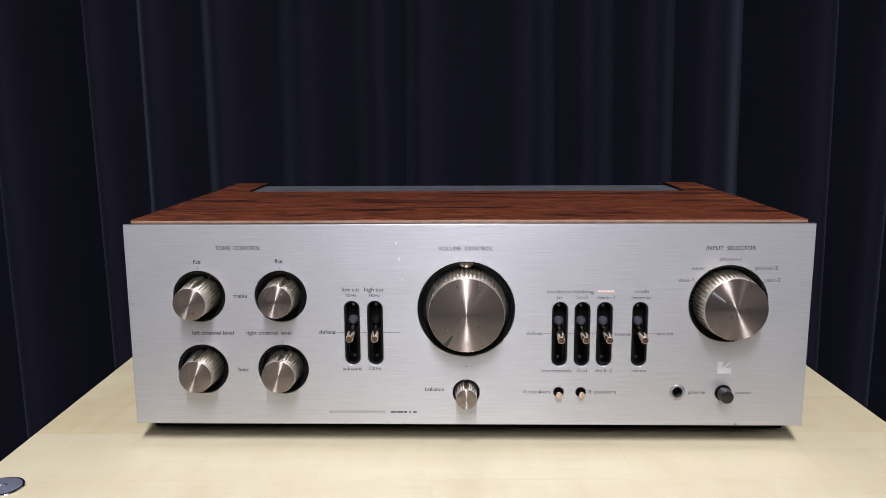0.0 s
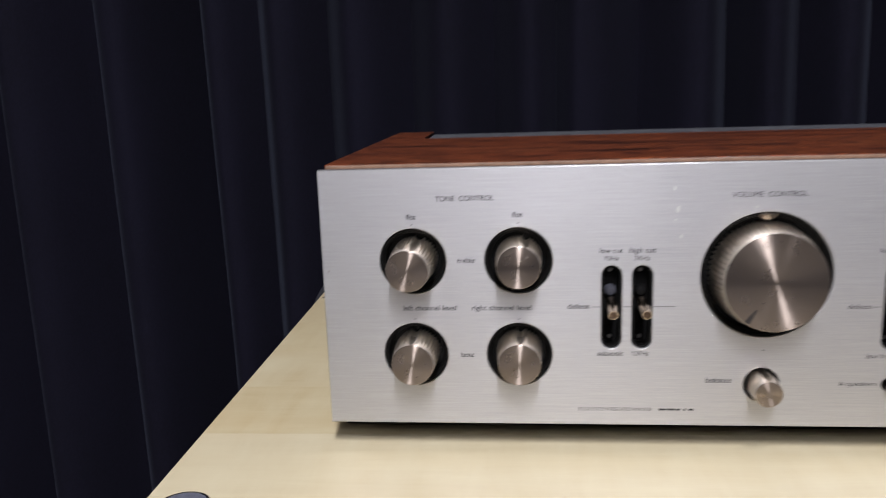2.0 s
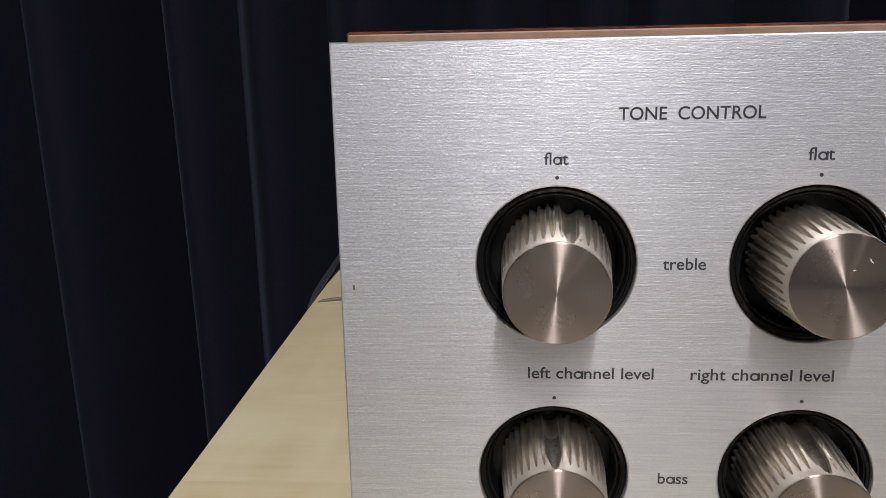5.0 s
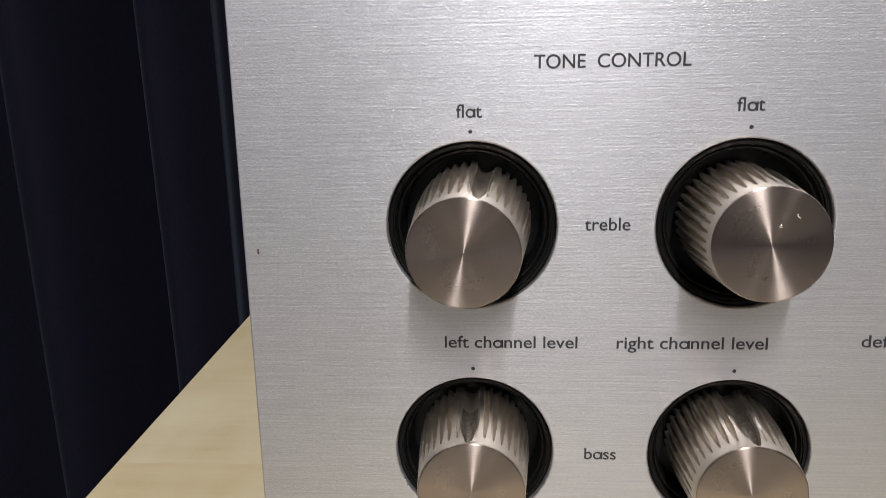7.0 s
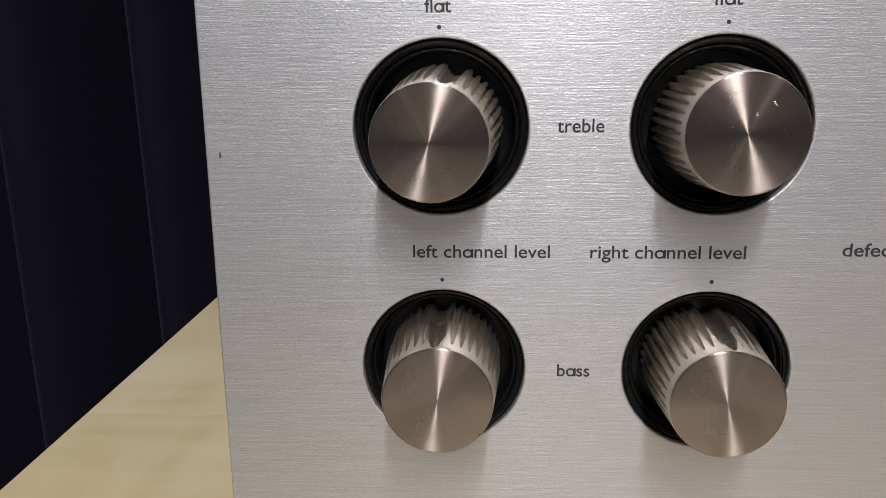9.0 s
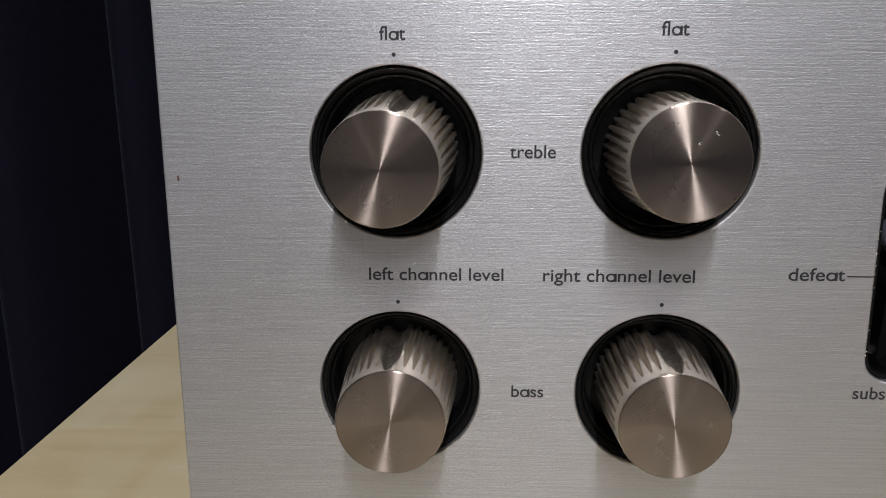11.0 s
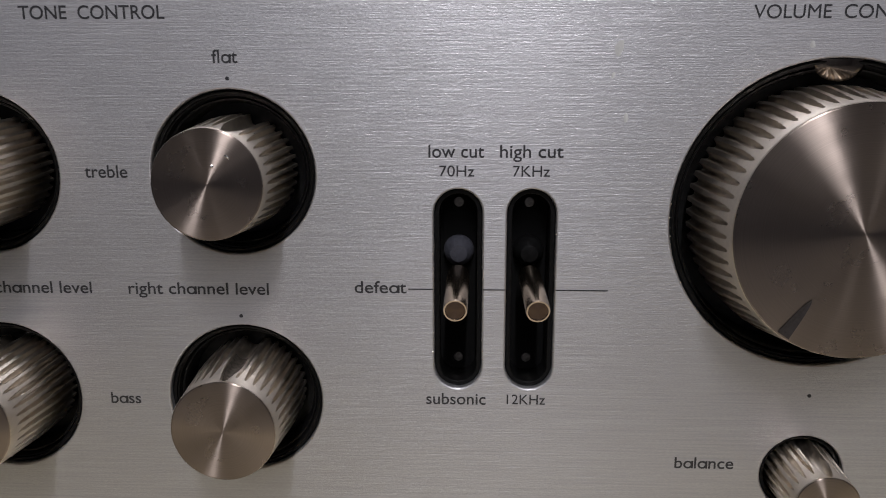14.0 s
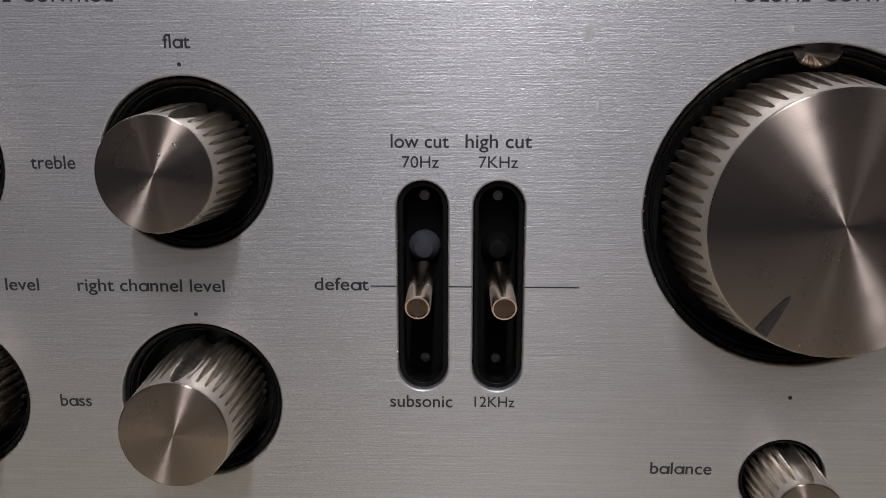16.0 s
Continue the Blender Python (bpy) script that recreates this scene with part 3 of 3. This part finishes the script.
# lever switches
LEAN = [0.0, 0.0009, 0.0, 0.001, 0.0015, 0.001]
for i, ((x, z), lean) in enumerate(zip(SLOTS, LEAN)):
    well = plate([slot_loop(0, 0, SLOT_W - 0.0002, SLOT_H - 0.0002), slot_loop(0, 0, SLOT_W - 0.0022, SLOT_H - 0.0022)], 0.008, 0.0002)
    sw = part("switch_well", well, BLACK, amp, "black switch slot", loc=(x, 0.0014, z))
    part("switch_back", box(-0.0045, 0.0045, 0.0, 0.001, -0.0210, 0.0210), PIT, sw, loc=(x, 0.0088, z))
    boot = lathe([(0.0033, 0.0045), (0.0033, 0.0015), (0.0029, -0.0005), (0.0018, -0.0018), (0.0, -0.0022)], 32)
    part("switch_boot", boot, DUST if i != 1 else BLACK, sw, "dusty dark switch boot", loc=(x, 0.0065, z + 0.0070), smooth=True)
    lv = lathe([(0.0, 0.0), (0.0015, 0.0), (0.0019, -0.0004), (0.0024, -0.0008), (0.0024, -0.0060), (0.0024, -0.0166), (0.0023, -0.0170), (0.0020, -0.0170), (0.0019, -0.01675), (0.0, -0.0165)], 32)
    ob = part("lever", lv, LEVER, sw, "turned metal lever", loc=(x, 0.0045, z + 0.0027), smooth=True)
    ob.rotation_euler = (radians(11), 0, radians(4 * lean / 0.001 - 1))
    part("lever_end", lathe([(0.00188, -0.01678), (0.0010, -0.01680), (0.0, -0.01682)], 32), TIP, ob, "dark turned lever end", loc=(x, 0.0045, z + 0.0027), smooth=True)
    for dz in (-0.0175, 0.0175):
        part("rivet", lathe([(0.0011, 0.0), (0.0010, -0.0003), (0, -0.0004)], 16), GUN, sw, loc=(x, 0.0088, z + dz), smooth=True)

# speaker switches, headphone jack, power button
for x, tilt in ((0.0605, -1), (0.0750, 4)):
    collar = part("speaker_switch", lathe([(0.0033, 0.001), (0.00325, 0.0002), (0.0028, 0.0002), (0.0024, 0.0015), (0.0024, 0.008), (0, 0.008)], 32), BLACK, amp, "small metal speaker switch", loc=(x, 0, 0.7876), smooth=True)
    pin = part("pin", lathe([(0.0, 0.004), (0.0013, 0.004), (0.0017, -0.0022), (0.0021, -0.0036), (0.0020, -0.0046), (0.0, -0.0049)], 24), LEVER, collar, loc=(x, 0, 0.7876), smooth=True)
    pin.rotation_euler = (radians(10), 0, radians(tilt))
jack = part("headphone_jack", lathe([(0.0050, 0.001), (0.0050, -0.0006), (0.0046, -0.0012), (0.0036, -0.0012), (0.0032, -0.0006), (0.0031, 0.009)], 48), SOCKET, amp, "metal headphone socket", loc=(0.1378, 0, 0.7881), smooth=True)
part("socket", lathe([(0.0031, 0.0085), (0, 0.0085)], 32), PIT, jack, loc=(0.1378, 0, 0.7881))
power = part("power_button", lathe([(0.0, 0.004), (0.0043, 0.004), (0.0043, -0.0082), (0.0040, -0.0089), (0.0034, -0.0091), (0, -0.0089)], 48), BUTTON, amp, "black round power button", loc=(0.1676, 0, 0.7874), smooth=True)
part("collar", lathe([(0.0053, 0.0015), (0.0052, -0.0002), (0.0046, 0.0), (0.0046, 0.008), (0, 0.008)], 48), BLACK, power, "black button surround", loc=(0.1676, 0, 0.7874), smooth=True)


# printed lettering
def glyphs(body, size, bold):
    cu = bpy.data.curves.new("lettering", "FONT")
    cu.body, cu.size, cu.extrude, cu.offset = body, size, 0.00003, bold * size - 0.000015
    return mesh_of(cu)


def lettering(body, x, z, w, size=0.0039, mat=INK, bold=0.0):
    # the print's one-storey a is a round bowl with a straight stem
    drawn = body.replace("a", "o")
    me = glyphs(drawn, size, bold)
    bm = bmesh.new()
    bm.from_mesh(me)
    stroke = 0.085 * size + 2 * bold * size
    for i in (i for i, c in enumerate(body) if c == "a"):
        bowl = glyphs(drawn[:i + 1], size, bold)
        edge = max(v.co.x for v in bowl.vertices)
        tall = max(v.co.y for v in glyphs("o", size, bold).vertices)
        stem = box(edge - stroke * 0.75, edge + stroke * 0.25, 0.0, tall, -0.00003, 0.000032)
        piece = bpy.data.meshes.new("stem")
        stem.to_mesh(piece)
        stem.free()
        bm.from_mesh(piece)
    bm.to_mesh(me)
    bm.free()
    xs = [v.co.x for v in me.vertices]
    k = w / max(1e-6, max(xs) - min(xs))
    me.transform(pose(0, 0, 0, 90) @ Matrix.Diagonal((k, 1, 1, 1)) @ Matrix.Translation((-(max(xs) + min(xs)) / 2, -0.35 * size, 0)))
    return part("lettering", me, mat, amp, loc=(x, -0.00004, z))


for body, x, z, w in (("TONE  CONTROL", -0.1465, 0.8838, 0.0292), ("VOLUME  CONTROL", -0.0004, 0.8834, 0.0350), ("INPUT  SELECTOR", 0.1676, 0.8836, 0.0312)):
    lettering(body, x, z, w, 0.0037, INK, 0.004 if "M" in body else 0.013)
for body, x, z, w in (
        ("flat", -0.1735, 0.8748, 0.0050), ("flat", -0.1205, 0.8753, 0.0052), ("treble", -0.1465, 0.8524, 0.0089), ("bass", -0.1467, 0.8028, 0.0066),
        ("left channel level", -0.1655, 0.8277, 0.0272), ("right channel level", -0.1290, 0.8277, 0.0300), ("defeat", -0.0904, 0.8283, 0.0109),
        ("low cut", -0.0746, 0.8567, 0.0112), ("high cut", -0.0595, 0.8567, 0.0127),
        ("subsonic", -0.0746, 0.8036, 0.0128), ("balance", -0.0209, 0.7895, 0.0126)):
    lettering(body, x, z, w, 0.0037, INK, 0.012)
for body, x, z, w in (("70Hz", -0.0745, 0.8527, 0.0071), ("7KHz", -0.0595, 0.8527, 0.0075), ("12KHz", -0.0596, 0.8036, 0.0082)):
    lettering(body, x, z, w, 0.0032, INK, 0.007)
for body, x, z, w in (
        ("phono-1", 0.1675, 0.8765, 0.0135), ("phono-2", 0.1905, 0.8706, 0.0145), ("tuner", 0.1478, 0.8706, 0.0086), ("aux-1", 0.1402, 0.8629, 0.0092), ("aux-2", 0.1952, 0.8629, 0.0092),
        ("loudness", 0.0594, 0.8553, 0.0146), ("in", 0.0600, 0.8515, 0.0034), ("dubbing", 0.0750, 0.8553, 0.0136), ("1to2", 0.0746, 0.8515, 0.0072), ("deck-1", 0.0896, 0.8515, 0.0108),
        ("mode", 0.1124, 0.8555, 0.0090), ("reverse", 0.1122, 0.8515, 0.0122), ("defeat", 0.0445, 0.8276, 0.0109), ("source", 0.1010, 0.8272, 0.0100), ("stereo", 0.1282, 0.8276, 0.0104),
        ("low freq.only", 0.0590, 0.8024, 0.0196), ("2to1", 0.0752, 0.8026, 0.0070), ("deck-2", 0.0894, 0.8026, 0.0110), ("mono", 0.1124, 0.8026, 0.0094),
        ("A speakers", 0.0460, 0.7880, 0.0180), ("B speakers", 0.0890, 0.7880, 0.0178), ("phone", 0.1504, 0.7880, 0.0106), ("power", 0.1807, 0.7878, 0.0108)):
    lettering(body, x, z, w, 0.0034, INK, 0.0)
lettering("SOLID STATE INTEGRATED AMPLIFIER", -0.0720, 0.7736, 0.0370, 0.0026)


def bar(x0, x1, z0, z1, mat, name="print_mark"):
    return part(name, box(x0, x1, -0.00008, 0.0004, z0, z1), mat, amp)


# maker's name and badge as plain shapes
for x0, x1 in ((-0.0500, -0.0462), (-0.0458, -0.0418), (-0.0414, -0.0392), (-0.0376, -0.0366), (-0.0352, -0.0328)):
    bar(x0, x1, 0.7731, 0.7741, INK)
for x0, x1 in ((0.0842, 0.0862), (0.0866, 0.0884), (0.0888, 0.0902), (0.0906, 0.0926), (0.0930, 0.0948)):
    bar(x0, x1, 0.8549, 0.8560, ORANGE)
badge = plate([[(-0.0045, -0.0036), (0.0045, -0.0036), (0.0045, 0.0004), (0.0, 0.0004), (0.0045, 0.004), (0.0040, 0.0043), (-0.0012, 0.0006), (-0.0012, 0.0043), (-0.0045, 0.0043)]], 0.0004, 0.0)
part("badge", badge, ETCH, amp, "etched grey badge", loc=(0.1675, -0.00006, 0.8042))
# guide lines between the lever slots
LINE = 0.8279
for x0, x1, z in ((-0.0846, -0.0794, LINE), (-0.0690, -0.0644, LINE), (-0.0540, -0.0432, LINE), (0.0502, 0.0553, 0.8273), (0.0657, 0.0698, 0.8273), (0.0802, 0.0841, 0.8273),
                  (0.0945, 0.0958, 0.8273), (0.1062, 0.1068, 0.8273), (0.1172, 0.1228, 0.8273)):
    bar(x0, x1, z - 0.00011, z + 0.00011, INK, "guide_line")


def dot(x, z, r=0.0004):
    part("index_dot", lathe([(r, 0.0003), (r, -0.00008), (0, -0.00008)], 16), INK, amp, loc=(x, 0, z))


for x, z in ((LX, 0.8708), (RX, 0.8710), (LX, 0.8218), (RX, 0.8217), (0.0, 0.8053), (0.1676, 0.8732), (0.1545, 0.8690), (0.1463, 0.8612), (0.1811, 0.8690), (0.1892, 0.8612)):
    dot(x, z)
part("nick", box(-0.00024, 0.00024, -0.00008, 0.0004, -0.0006, 0.0006, 0.0001, 1), BROWN, amp, "small brown nick in the panel", loc=(-0.2170, 0, 0.8470))

# scuffs and a dent in the panel
PALE = plain("pale_scuff", (0.45, 0.45, 0.43), 0.7)
for x, z, w, h, turn in ((-0.0430, 0.8768, 0.0010, 0.0022, 10), (-0.0412, 0.8632, 0.0006, 0.0012, 0), (-0.0448, 0.8868, 0.0007, 0.0015, -8), (-0.0062, 0.8772, 0.0007, 0.0010, 0), (-0.0440, 0.8715, 0.0005, 0.0008, 20)):
    bm = fleck(x, z, w, h, turn)
    bm.transform(Matrix.Diagonal((1, 0.25, 1, 1)) @ Matrix.Translation((0, 0.01662, 0)))
    part("scuff", bm, PALE, amp, "pale scuff on the aluminium")


# bare metal where the black rims have worn at the edge of the openings
def worn_edge(points, seed):
    rng = random.Random(seed)
    bm = bmesh.new()
    for x, z in points:
        x, z, w = x + rng.uniform(-0.00015, 0.00015), z + rng.uniform(-0.00015, 0.00015), rng.uniform(0.00008, 0.00024)
        ring = [bm.verts.new((x + w * math.cos(a) * rng.uniform(0.5, 1), -0.00002, z + w * math.sin(a) * rng.uniform(0.5, 1.2))) for a in (1.047 * k for k in range(6))]
        top = bm.verts.new((x, -0.00009, z))
        for a, b in zip(ring, ring[1:] + ring[:1]):
            bm.faces.new((a, top, b))
    bmesh.ops.recalc_face_normals(bm, faces=bm.faces[:])
    part("worn_edge", bm, CHROME, amp, "bright worn metal at the rim")


for (x, z, r), start, stop, count in ((HOLES[0], 185, 250, 16), (HOLES[2], 190, 235, 12), (HOLES[3], 300, 340, 12), (HOLES[2], 300, 340, 10), (HOLES[4], 175, 235, 16)):
    spots = [radians(start + (stop - start) * (k + 0.4 * math.sin(7.1 * k)) / count) for k in range(count)]
    worn_edge([(x + (r + 0.0001) * math.cos(a), z + (r + 0.0001) * math.sin(a)) for a in spots], count + start)
for (x, z), side in ((SLOTS[0], -1), (SLOTS[0], 1), (SLOTS[1], 1)):
    worn_edge([(x + side * (SLOT_W / 2 + 0.0001), z - 0.016 + 0.030 * ((k * 0.618) % 1)) for k in range(14)], int(1000 * abs(x)) + side)
part("dent", lathe([(0.0011, 0.0004), (0.0008, -0.0001), (0, -0.0001)], 12), GUN, amp, "small dent at the lower edge", loc=(0.1770, 0, 0.7657))

# a plug lying behind the amplifier's corner
plug = thing("plug", (-0.2740, 0.3800, TOP), "grey plug lying on the tabletop", "plug")
body = lathe([(0.0, 0.0), (0.0032, 0.0), (0.0040, 0.003), (0.0040, 0.020), (0.0028, 0.026), (0.0, 0.026)], 24, "Z")
body.transform(pose(0, 0, 0.0040, 0, -90, 0))
part("plug_body", body, GREYPLUG, plug, loc=(-0.2740, 0.3800, TOP), smooth=True)
ring = lathe([(0.0041, 0.010), (0.0043, 0.0105), (0.0043, 0.0125), (0.0041, 0.013)], 24, "Z")
ring.transform(pose(0, 0, 0.0040, 0, -90, 0))
part("plug_ring", ring, RUBBER, plug, "black plug ring", loc=(-0.2740, 0.3800, TOP), smooth=True)
